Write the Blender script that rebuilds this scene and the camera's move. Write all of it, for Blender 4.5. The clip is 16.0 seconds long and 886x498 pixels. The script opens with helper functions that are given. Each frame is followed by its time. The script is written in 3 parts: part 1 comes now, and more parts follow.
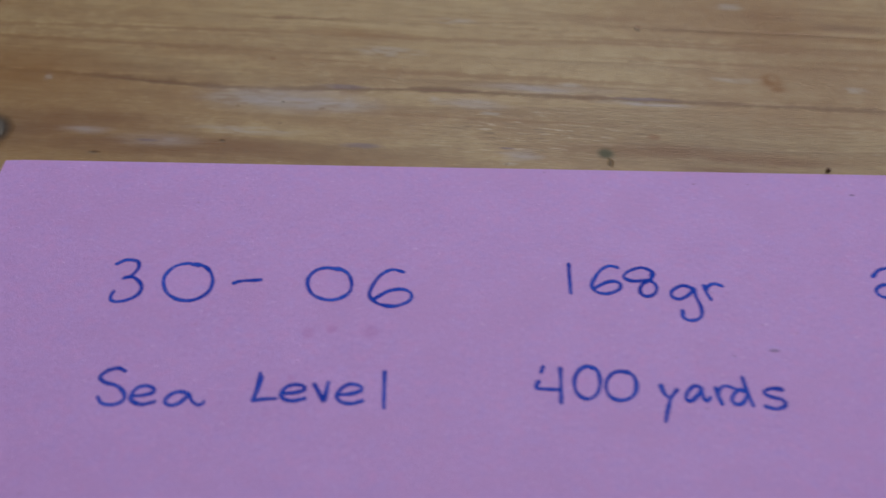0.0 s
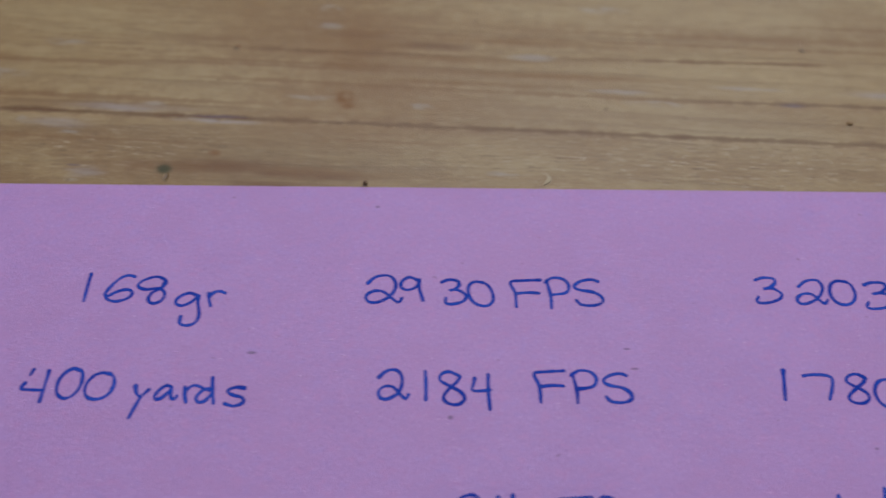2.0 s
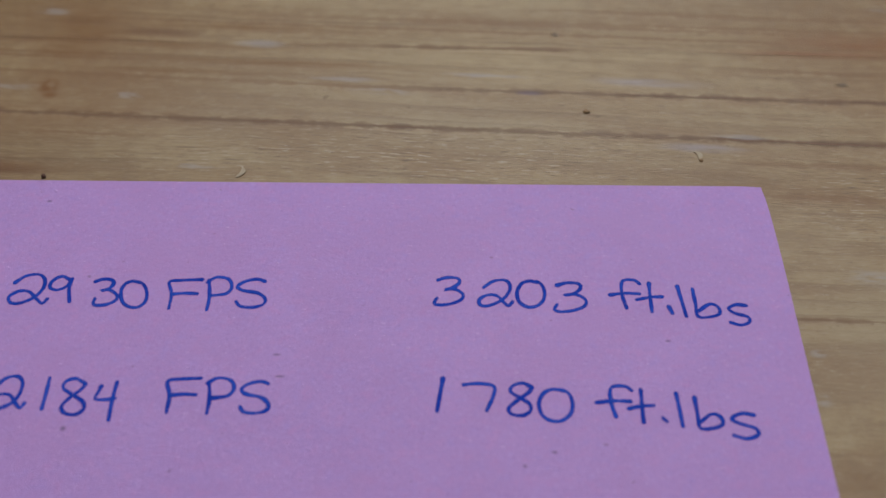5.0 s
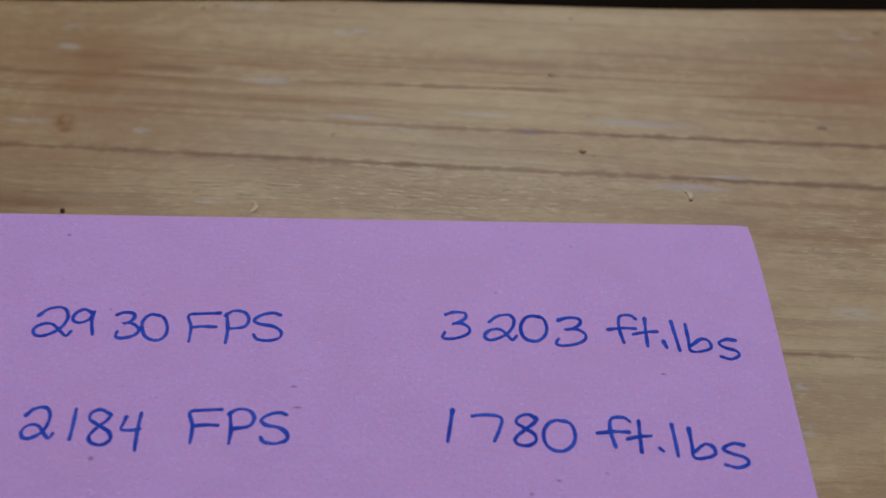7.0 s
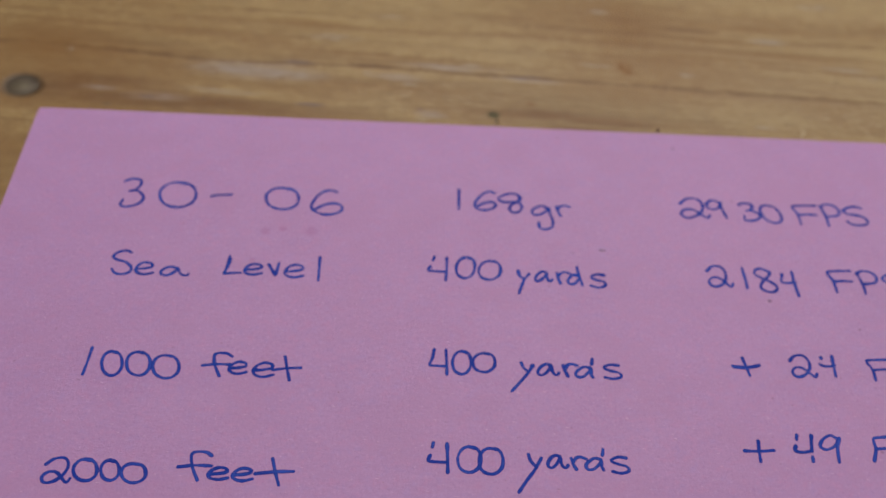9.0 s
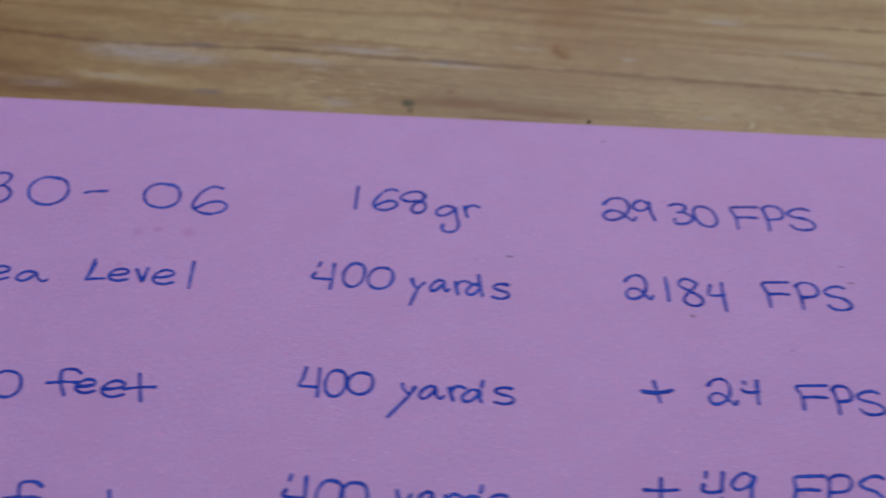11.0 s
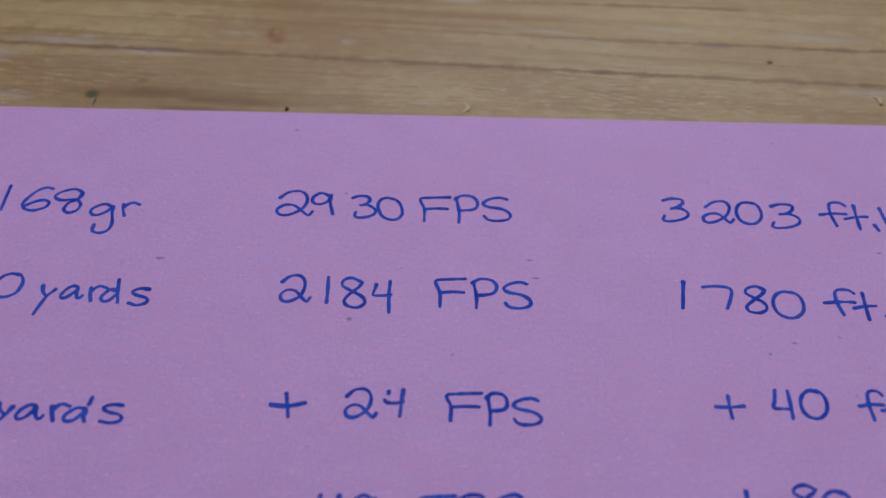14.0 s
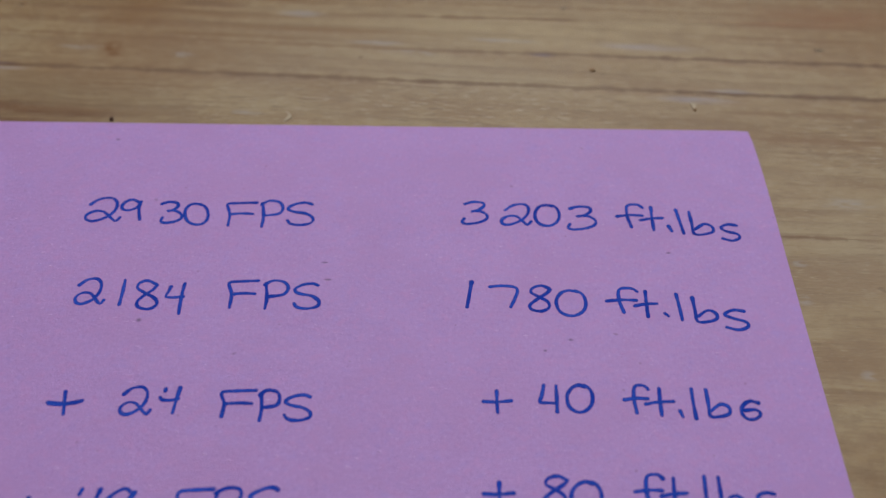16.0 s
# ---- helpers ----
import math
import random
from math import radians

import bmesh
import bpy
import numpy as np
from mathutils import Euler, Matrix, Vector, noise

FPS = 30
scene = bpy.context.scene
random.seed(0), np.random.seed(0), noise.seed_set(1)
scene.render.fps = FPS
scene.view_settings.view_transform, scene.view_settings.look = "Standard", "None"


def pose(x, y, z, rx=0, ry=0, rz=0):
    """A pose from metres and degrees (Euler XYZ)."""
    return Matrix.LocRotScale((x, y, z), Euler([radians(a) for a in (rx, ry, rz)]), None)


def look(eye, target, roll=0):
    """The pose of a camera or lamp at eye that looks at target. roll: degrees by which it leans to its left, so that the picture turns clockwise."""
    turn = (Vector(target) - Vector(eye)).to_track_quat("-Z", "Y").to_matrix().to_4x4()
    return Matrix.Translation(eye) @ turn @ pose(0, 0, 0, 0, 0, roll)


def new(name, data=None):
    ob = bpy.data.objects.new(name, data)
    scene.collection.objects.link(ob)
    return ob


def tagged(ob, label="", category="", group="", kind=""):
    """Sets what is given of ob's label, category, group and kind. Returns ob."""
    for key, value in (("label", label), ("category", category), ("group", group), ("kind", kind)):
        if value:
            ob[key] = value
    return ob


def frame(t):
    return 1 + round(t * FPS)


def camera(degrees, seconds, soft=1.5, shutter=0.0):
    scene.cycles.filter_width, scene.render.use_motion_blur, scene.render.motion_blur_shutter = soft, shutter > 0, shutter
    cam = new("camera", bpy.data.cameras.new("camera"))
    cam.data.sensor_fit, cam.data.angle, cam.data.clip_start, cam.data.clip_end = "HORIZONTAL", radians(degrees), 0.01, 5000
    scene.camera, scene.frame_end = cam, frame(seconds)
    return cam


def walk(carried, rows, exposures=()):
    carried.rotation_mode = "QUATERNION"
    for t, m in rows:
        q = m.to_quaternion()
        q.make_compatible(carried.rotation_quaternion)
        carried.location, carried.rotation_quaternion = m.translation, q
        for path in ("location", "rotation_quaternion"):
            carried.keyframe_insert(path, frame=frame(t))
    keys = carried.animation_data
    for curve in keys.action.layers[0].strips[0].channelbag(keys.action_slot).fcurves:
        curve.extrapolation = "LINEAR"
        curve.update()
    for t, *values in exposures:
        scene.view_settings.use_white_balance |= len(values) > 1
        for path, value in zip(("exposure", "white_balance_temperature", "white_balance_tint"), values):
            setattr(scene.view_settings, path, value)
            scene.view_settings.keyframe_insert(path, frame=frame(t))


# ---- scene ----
# A pink sheet of handwritten notes on a worn pine table, followed by a hand-held camera.
cam = camera(48.33, 16.0, soft=1.5, shutter=0.3)
cam.data.dof.use_dof = True
cam.data.dof.focus_distance, cam.data.dof.aperture_fstop = 0.176, 13.0
PATH = [
    (0, (0.07482, -0.12224, 0.12836), (0.07844, 0.00328, -0.02731), 2.23),
    (0.5, (0.09817, -0.12861, 0.14074), (0.10303, -0.00645, -0.01754), 2.67),
    (1, (0.12169, -0.13335, 0.14974), (0.12682, -0.01085, -0.00827), 2.56),
    (1.5, (0.1361, -0.13279, 0.15231), (0.14215, -0.0108, -0.00606), 2.82),
    (2, (0.1581, -0.12742, 0.14738), (0.16313, -0.00624, -0.01165), 2.38),
    (2.5, (0.18854, -0.12926, 0.15035), (0.18979, -0.00862, -0.00915), 0.94),
    (3, (0.21156, -0.1293, 0.15183), (0.2103, -0.00838, -0.00747), -0.05),
    (3.5, (0.22289, -0.1259, 0.14543), (0.2212, -0.00401, -0.01312), -0.18),
    (4, (0.22326, -0.12262, 0.13657), (0.22158, -0.00011, -0.02152), -0.17),
    (6.5, (0.21913, -0.11921, 0.13573), (0.22233, 0.00237, -0.02304), 2.12),
    (7, (0.21475, -0.1209, 0.14641), (0.22053, 0.00193, -0.01133), 3.03),
    (7.5, (0.19004, -0.12706, 0.15644), (0.19829, -0.00335, -0.0005), 4.09),
    (8, (0.14352, -0.15555, 0.17588), (0.15406, -0.02905, 0.02133), 5.03),
    (8.5, (0.09674, -0.18152, 0.17716), (0.10724, -0.05244, 0.02475), 5.12),
    (8.7, (0.0844, -0.18008, 0.16777), (0.09473, -0.05023, 0.01601), 5.25),
    (10.8, (0.10042, -0.15649, 0.14823), (0.10476, -0.03051, -0.00704), 4.33),
    (11, (0.1143, -0.15841, 0.14998), (0.11652, -0.0325, -0.00539), 3.39),
    (11.5, (0.1468, -0.15968, 0.15643), (0.14906, -0.03391, 0.00094), 3.16),
    (12, (0.16539, -0.15461, 0.14837), (0.16828, -0.02822, -0.00661), 2.99),
    (12.5, (0.17389, -0.14817, 0.13976), (0.17622, -0.02183, -0.01526), 2.40),
    (13, (0.17493, -0.14425, 0.13622), (0.17715, -0.01771, -0.01865), 2.16),
    (13.5, (0.17611, -0.14575, 0.13606), (0.17829, -0.01913, -0.01874), 2.06),
    (14, (0.17787, -0.14671, 0.13648), (0.17958, -0.01977, -0.01807), 1.79),
    (14.5, (0.18126, -0.14789, 0.13961), (0.18257, -0.02101, -0.01499), 1.62),
    (15, (0.19293, -0.15051, 0.14371), (0.19328, -0.02368, -0.01092), 1.24),
    (15.5, (0.21127, -0.15235, 0.14357), (0.21071, -0.02406, -0.00987), 0.79),
    (16, (0.21545, -0.15201, 0.13855), (0.21643, -0.02183, -0.01328), 1.04),
]
walk(cam, [(t, look(eye, target, roll)) for t, eye, target, roll in PATH],
     [(0.0, -0.01, 6380, 10), (3.0, -0.01, 6400, 10), (5.5, -0.02, 6330, 10), (7.6, -0.02, 6350, 10), (8.0, 0.0, 7250, 12), (8.4, 0.03, 8020, 12), (8.7, 0.08, 8400, 12), (9.8, 0.05, 7200, 11), (10.8, 0.0, 6500, 10), (16.0, 0.0, 6500, 10)])

# ---- light: an unseen, assumed flat ceiling lamp over the table, in a closed room ----
world = bpy.data.worlds.new("dim_surround")
scene.world = world
world.use_nodes = True
world.node_tree.nodes["Background"].inputs[0].default_value = (0.5, 0.5, 0.5, 1)
world.node_tree.nodes["Background"].inputs[1].default_value = 0.02
WALL_Y, FLOOR_Z, CEIL_Z = 1.25, -0.75, 1.65
LAMP = (0.38, 0.80)                       # middle of the assumed ceiling lamp
lamp = bpy.data.lights.new("assumed_key_light", "AREA")
lamp.shape, lamp.size, lamp.size_y = "RECTANGLE", 1.14, 0.54
lamp.energy, lamp.color = 18.2, (0.94, 1.0, 1.065)
lamp_ob = new("assumed_key_light", lamp)
lamp_ob.matrix_world = pose(LAMP[0], LAMP[1], CEIL_Z - 0.062)


# ---- materials ----
class Nodes:
    """A short hand for node materials."""

    def __init__(self, name):
        self.mat = bpy.data.materials.new(name)
        self.mat.use_nodes = True
        self.tree = self.mat.node_tree
        self.bsdf = self.tree.nodes["Principled BSDF"]

    def put(self, socket, value):
        if isinstance(value, bpy.types.NodeSocket):
            self.tree.links.new(value, socket)
        else:
            socket.default_value = value

    def math(self, op, a, b=0.0, c=0.0):
        n = self.tree.nodes.new("ShaderNodeMath")
        n.operation = op
        for s, v in zip(n.inputs, (a, b, c)):
            self.put(s, v)
        return n.outputs[0]

    def vec(self, op, a, b=(0, 0, 0)):
        n = self.tree.nodes.new("ShaderNodeVectorMath")
        n.operation = op
        self.put(n.inputs[0], a)
        self.put(n.inputs[1], b)
        return n.outputs["Value" if op == "LENGTH" else "Vector"]

    def noise(self, vector, scale=1.0, detail=3.0, rough=0.55):
        n = self.tree.nodes.new("ShaderNodeTexNoise")
        self.put(n.inputs["Vector"], vector)
        n.inputs["Scale"].default_value, n.inputs["Detail"].default_value, n.inputs["Roughness"].default_value = scale, detail, rough
        return n.outputs["Fac"]

    def ramp(self, value, a, b, lo=0.0, hi=1.0):
        n = self.tree.nodes.new("ShaderNodeMapRange")
        n.interpolation_type = "SMOOTHSTEP"
        for s, v in zip(n.inputs, (value, a, b, lo, hi)):
            self.put(s, v)
        return n.outputs[0]

    def mix(self, fac, a, b):
        n = self.tree.nodes.new("ShaderNodeMix")
        n.data_type = "RGBA"
        self.put(n.inputs["Factor"], fac)
        self.put(n.inputs["A"], a)
        self.put(n.inputs["B"], b)
        return n.outputs["Result"]

    def coords(self, scale):
        n = self.tree.nodes.new("ShaderNodeTexCoord")
        return self.vec("MULTIPLY", n.outputs["Object"], scale)

    def bump(self, height, strength, distance):
        n = self.tree.nodes.new("ShaderNodeBump")
        n.inputs["Strength"].default_value, n.inputs["Distance"].default_value = strength, distance
        self.put(n.inputs["Height"], height)
        self.put(self.bsdf.inputs["Normal"], n.outputs[0])

    def done(self, colour, rough, specular=0.5):
        self.put(self.bsdf.inputs["Base Color"], colour)
        self.put(self.bsdf.inputs["Roughness"], rough)
        self.bsdf.inputs["Specular IOR Level"].default_value = specular
        return self.mat


def rgb(r, g, b):
    return (r, g, b, 1.0)


def plain(name, colour, rough=0.6, scale=40.0, amount=0.15, relief=0.001, specular=0.4):
    """A painted or plain surface with a faint mottle and relief."""
    m = Nodes(name)
    p = m.coords((1, 1, 1))
    f = m.noise(p, scale, 4.0)
    dark = tuple(c * (1 - amount) for c in colour)
    light = tuple(min(1.0, c * (1 + amount)) for c in colour)
    m.bump(m.noise(p, scale * 8, 3.0), 0.15, relief)
    return m.done(m.mix(f, rgb(*dark), rgb(*light)), rough, specular)


def worn_pine():
    """Varnished pine, grain nearly along x, with scuffs, paint traces, stains and a knot. Lengths in millimetres."""
    m = Nodes("worn_varnished_pine")
    p0 = m.coords((1000, 1000, 0))
    sep = m.tree.nodes.new("ShaderNodeSeparateXYZ")
    m.put(sep.inputs[0], p0)
    x, y = sep.outputs[0], sep.outputs[1]
    v0 = m.math("MULTIPLY_ADD", x, 0.047, y)             # across the grain
    # the grain bows round the knot and wanders slowly
    wander = m.math("SUBTRACT", m.noise(m.vec("MULTIPLY", p0, (0.012, 0.02, 0)), 1.0, 2.0), 0.5)
    v = m.math("MULTIPLY_ADD", wander, 5.0, v0)
    com = m.tree.nodes.new("ShaderNodeCombineXYZ")
    m.put(com.inputs[0], x)
    m.put(com.inputs[1], v)
    g = com.outputs[0]
    com2 = m.tree.nodes.new("ShaderNodeCombineXYZ")
    m.put(com2.inputs[0], x)
    m.put(com2.inputs[1], v0)
    rag = m.math("SUBTRACT", m.noise(m.vec("MULTIPLY", g, (0.16, 0.9, 0)), 1.0, 4.0, 0.65), 0.5)
    com3 = m.tree.nodes.new("ShaderNodeCombineXYZ")
    m.put(com3.inputs[0], m.math("MULTIPLY_ADD", rag, 5.0, x))
    m.put(com3.inputs[1], m.math("MULTIPLY_ADD", rag, 1.6, v0))
    q = com3.outputs[0]                                   # ragged coordinates for marks

    com4 = m.tree.nodes.new("ShaderNodeCombineXYZ")
    m.put(com4.inputs[0], m.math("MULTIPLY_ADD", rag, 1.0, x))
    m.put(com4.inputs[1], m.math("MULTIPLY_ADD", rag, 0.7, v0))
    q2 = com4.outputs[0]                                  # less ragged, for small marks

    broad = m.noise(m.vec("MULTIPLY", g, (0.014, 0.10, 0)), 1.0, 4.0, 0.65)
    rings = m.noise(m.vec("MULTIPLY", g, (0.012, 0.40, 0)), 1.0, 5.0, 0.7)
    fine = m.noise(m.vec("MULTIPLY", g, (0.09, 1.5, 0)), 1.0, 5.0, 0.75)
    pores = m.noise(m.vec("MULTIPLY", g, (0.42, 3.4, 0)), 1.0, 4.0, 0.75)
    nicks = m.noise(m.vec("MULTIPLY", m.vec("ADD", g, (71, 13, 0)), (0.24, 3.0, 0)), 1.0, 3.0, 0.65)
    mott = m.noise(m.vec("MULTIPLY", p0, (0.22, 0.30, 0)), 1.0, 5.0, 0.65)
    cloud = m.noise(m.vec("MULTIPLY", p0, (0.03, 0.045, 0)), 1.0, 4.0, 0.6)

    col = m.mix(m.ramp(broad, 0.36, 0.64), rgb(0.300, 0.178, 0.076), rgb(0.410, 0.288, 0.148))
    col = m.mix(m.ramp(rings, 0.54, 0.64, 0, 0.44), col, rgb(0.205, 0.100, 0.030))
    col = m.mix(m.ramp(fine, 0.53, 0.63, 0, 0.28), col, rgb(0.205, 0.110, 0.044))
    col = m.mix(m.ramp(fine, 0.46, 0.32, 0, 0.22), col, rgb(0.46, 0.345, 0.205))
    col = m.mix(m.ramp(mott, 0.50, 0.66, 0, 0.30), col, rgb(0.235, 0.128, 0.050))
    col = m.mix(m.ramp(mott, 0.47, 0.32, 0, 0.3), col, rgb(0.46, 0.36, 0.225))
    amber = m.noise(m.vec("MULTIPLY", m.vec("ADD", g, (133, 5, 0)), (0.022, 0.085, 0)), 1.0, 4.0, 0.6)
    col = m.mix(m.ramp(amber, 0.50, 0.66, 0, 0.36), col, rgb(0.245, 0.124, 0.036))
    col = m.mix(m.ramp(amber, 0.46, 0.34, 0, 0.4), col, rgb(0.45, 0.345, 0.195))
    # year rings: each darkens slowly towards its late wood and ends sharply
    year = m.noise(m.vec("MULTIPLY", m.vec("ADD", g, (19, 47, 0)), (0.0035, 0.055, 0)), 1.0, 1.0, 0.4)
    saw = m.math("FRACT", m.math("MULTIPLY_ADD", rag, 0.10, m.math("MULTIPLY_ADD", v, 0.135, m.math("MULTIPLY", year, 5.0))))
    late = m.math("MULTIPLY", m.math("POWER", saw, 3.5), m.ramp(saw, 1.0, 0.95))
    late = m.math("MULTIPLY", late, m.ramp(m.noise(m.vec("MULTIPLY", g, (0.016, 0.11, 0)), 1.0, 3.0), 0.36, 0.60, 0.08, 0.68))
    col = m.mix(late, col, rgb(0.165, 0.072, 0.018))
    # short open pores and nicks, thickest where the varnish is thin
    dash = m.noise(m.vec("MULTIPLY", m.vec("ADD", g, (41, 23, 0)), (0.5, 3.0, 0)), 1.0, 3.0, 0.65)
    thick = m.ramp(m.noise(m.vec("MULTIPLY", p0, (0.035, 0.07, 0)), 1.0, 3.0), 0.40, 0.62, 0.25, 1.0)
    col = m.mix(m.math("MULTIPLY", m.ramp(dash, 0.60, 0.70), m.math("MULTIPLY", thick, 0.8)), col, rgb(0.135, 0.068, 0.030))
    col = m.mix(m.math("MULTIPLY", m.ramp(dash, 0.42, 0.32), m.math("MULTIPLY", thick, 0.55)), col, rgb(0.54, 0.45, 0.32))
    col = m.mix(m.ramp(nicks, 0.62, 0.70, 0, 0.5), col, rgb(0.145, 0.078, 0.04))

    def blob(cx, cv, rx, rv, soft=0.25, base=None):
        base = base or (q2 if rx < 3.5 else q)
        d = m.vec("LENGTH", m.vec("MULTIPLY", m.vec("SUBTRACT", base, (cx, cv, 0)), (1 / rx, 1 / rv, 0)))
        return m.ramp(d, 1.0 + soft, max(0.0, 1.0 - 3 * soft))

    def most(masks):
        out = masks[0]
        for k in masks[1:]:
            out = m.math("MAXIMUM", out, k)
        return out

    def line(v_at, half, x0, x1, fade=18.0):
        d = m.math("ABSOLUTE", m.math("SUBTRACT", m.math("MULTIPLY_ADD", rag, 0.9, v0), v_at))
        k = m.ramp(m.math("DIVIDE", d, m.ramp(mott, 0.34, 0.66, 0.45, 1.7)), half * 1.7, half * 0.15)
        k = m.math("MULTIPLY", k, m.ramp(x, x0 - fade, x0 + fade))
        return m.math("MULTIPLY", k, m.ramp(x, x1 + fade, x1 - fade))

    # worn varnish, greyer and duller; part of this grey is sheen painted in
    worn = most([blob(205, 18, 150, 26, 0.33, p0), blob(250, 62, 90, 26, 0.33, p0), blob(300, -30, 40, 40, 0.33, p0)])
    worn = m.math("MULTIPLY", worn, m.ramp(cloud, 0.3, 0.6, 0.55, 1.0))
    col = m.mix(m.math("MULTIPLY", worn, 0.30), col, m.mix(m.ramp(pores, 0.35, 0.65), rgb(0.42, 0.36, 0.29), rgb(0.27, 0.215, 0.16)))

    col = m.mix(m.math("MULTIPLY", m.math("SUBTRACT", 1.0, worn), m.ramp(mott, 0.4, 0.6, 0.15, 0.4)), col, rgb(0.195, 0.112, 0.050))
    # fine pale dashes paint in glints on raised fibres
    col = m.mix(m.math("MULTIPLY", m.math("MULTIPLY", worn, m.ramp(nicks, 0.36, 0.27)), 0.45), col, rgb(0.50, 0.46, 0.42))
    col = m.mix(m.math("MULTIPLY", blob(134, 13, 42, 9, 0.33), m.ramp(fine, 0.35, 0.62, 0.3, 0.7)), col, rgb(0.175, 0.098, 0.042))
    # stretches of lighter, yellower wood
    yellower = most([blob(60, 44, 62, 16, 0.33, p0), blob(232, 36, 46, 13, 0.33, p0), blob(80, 55, 60, 12, 0.33), blob(215, 67, 60, 8, 0.33), blob(75, 38, 40, 5, 0.33)])
    col = m.mix(m.math("MULTIPLY", yellower, m.ramp(fine, 0.4, 0.62, 0.44, 0.16)), col, rgb(0.46, 0.355, 0.200))
    # darker amber zones
    deep = most([blob(146, 23, 30, 16, 0.33, p0), blob(138, 48, 30, 16, 0.33, p0), blob(2, 12, 40, 12, 0.33, p0), blob(335, 40, 40, 30, 0.33, p0)])
    col = m.mix(m.math("MULTIPLY", deep, m.ramp(mott, 0.36, 0.62, 0.40, 0.70)), col, rgb(0.235, 0.118, 0.038))
    # scratches where the varnish is gone; their pale dashes are glints painted in
    raw = most([blob(98, 10, 32, 9, 0.33, p0), blob(215, 8, 75, 10, 0.33, p0), blob(300, -2, 20, 14, 0.33, p0)])
    scratch_glint = m.noise(m.vec("MULTIPLY", m.vec("ADD", g, (7, 31, 0)), (0.22, 2.1, 0)), 1.0, 3.0, 0.65)
    col = m.mix(m.math("MULTIPLY", raw, m.ramp(scratch_glint, 0.57, 0.66, 0.0, 0.8)), col, rgb(0.12, 0.066, 0.036))
    col = m.mix(m.math("MULTIPLY", raw, m.ramp(scratch_glint, 0.42, 0.33, 0.0, 0.75)), col, rgb(0.56, 0.48, 0.40))

    # late-wood lines that stand out
    dip = m.math("MULTIPLY", m.ramp(m.math("ABSOLUTE", m.math("SUBTRACT", x, 38.0)), 42.0, 0.0), -2.0)
    main = m.math("ADD", m.math("MULTIPLY_ADD", x, 0.0035, 24.1), dip)
    strength = m.ramp(m.noise(m.vec("MULTIPLY", g, (0.03, 0.05, 0)), 1.0, 2.0), 0.38, 0.62, 0.12, 1.0)
    dark_lines = [line(33.6, 0.3, 20, 60), line(m.math("MULTIPLY_ADD", x, 0.042, 42.0), 0.4, 38, 94, 8), line(46.6, 0.4, 112, 166, 8),
                  line(m.math("MULTIPLY_ADD", x, 0.028, 42.0), 0.45, 190, 360), line(44.0, 0.4, 45, 95), line(-15.6, 0.32, 240, 400), line(-40.0, 0.35, 250, 400)]
    main_line = m.math("MULTIPLY", most([line(main, 0.58, -60, 400), line(m.math("MULTIPLY_ADD", x, 0.012, 44.6), 0.2, 122, 170, 9), line(m.math("MULTIPLY_ADD", x, 0.011, 33.4), 0.52, 215, 400)]), m.ramp(strength, 0.12, 1.0, 0.75, 1.0))
    soft_lines = [line(m.math("MULTIPLY_ADD", x, -0.012, 33.8), 0.7, -20, 48), line(m.math("MULTIPLY_ADD", x, 0.03, 38.2), 0.55, -30, 50), line(m.math("MULTIPLY_ADD", x, 0.012, 54.2), 0.55, 205, 400), line(56.0, 0.5, -40, 40),
                  line(44.8, 0.55, 285, 312, 9), line(19.3, 0.5, 278, 330, 9), line(39.6, 0.7, 60, 96, 9), line(48.9, 0.5, 108, 121, 6), line(31.3, 0.35, 47, 63, 6), line(17.0, 0.35, 60, 110), line(19.6, 0.4, 140, 163, 7), line(61.5, 0.6, 250, 360),
                  line(42.2, 0.5, 100, 165), line(53.5, 0.4, 130, 300), line(56.4, 0.5, 195, 300), line(40.9, 0.4, 100, 160), line(46.0, 0.6, 120, 150),
                  line(11.2, 0.9, 270, 400), line(m.math("MULTIPLY_ADD", x, -0.01, 37.6), 0.5, 110, 218), line(10.5, 1.0, 95, 150), line(29.0, 0.6, 60, 120)]
    col = m.mix(m.math("MULTIPLY", most(soft_lines), 0.58), col, rgb(0.21, 0.098, 0.03))
    col = m.mix(m.math("MULTIPLY", m.math("MULTIPLY", most(dark_lines), strength), 0.85), col, rgb(0.165, 0.070, 0.016))
    col = m.mix(m.math("MULTIPLY", main_line, 0.92), col, rgb(0.135, 0.054, 0.013))

    # brown and reddish stains
    brown = [blob(38, 7.0, 19, 1.9, 0.3), blob(2, 8.0, 13, 2.0, 0.3), blob(16, 6.0, 17, 2.8, 0.3), blob(40, 6.2, 20, 2.2, 0.3), blob(119, 11.4, 9, 2.3, 0.3, q2), blob(130, 9.6, 9, 1.0, 0.3, q2), blob(120, 11.2, 12, 2.6, 0.33), blob(137, 9.5, 14, 1.6, 0.33), blob(128, 6.5, 9, 1.3, 0.33), blob(30, 5.2, 48, 2.8, 0.33), blob(12, 12, 20, 3, 0.33), blob(145, 52, 9, 1.6, 0.33), blob(148, 46.5, 8, 1.2, 0.33), blob(161, 49.6, 10, 1.6, 0.3), blob(5, 9, 9, 2.6, 0.33)]
    col = m.mix(m.math("MULTIPLY", most(brown), m.ramp(fine, 0.3, 0.65, 0.62, 0.92)), col, rgb(0.160, 0.064, 0.015))
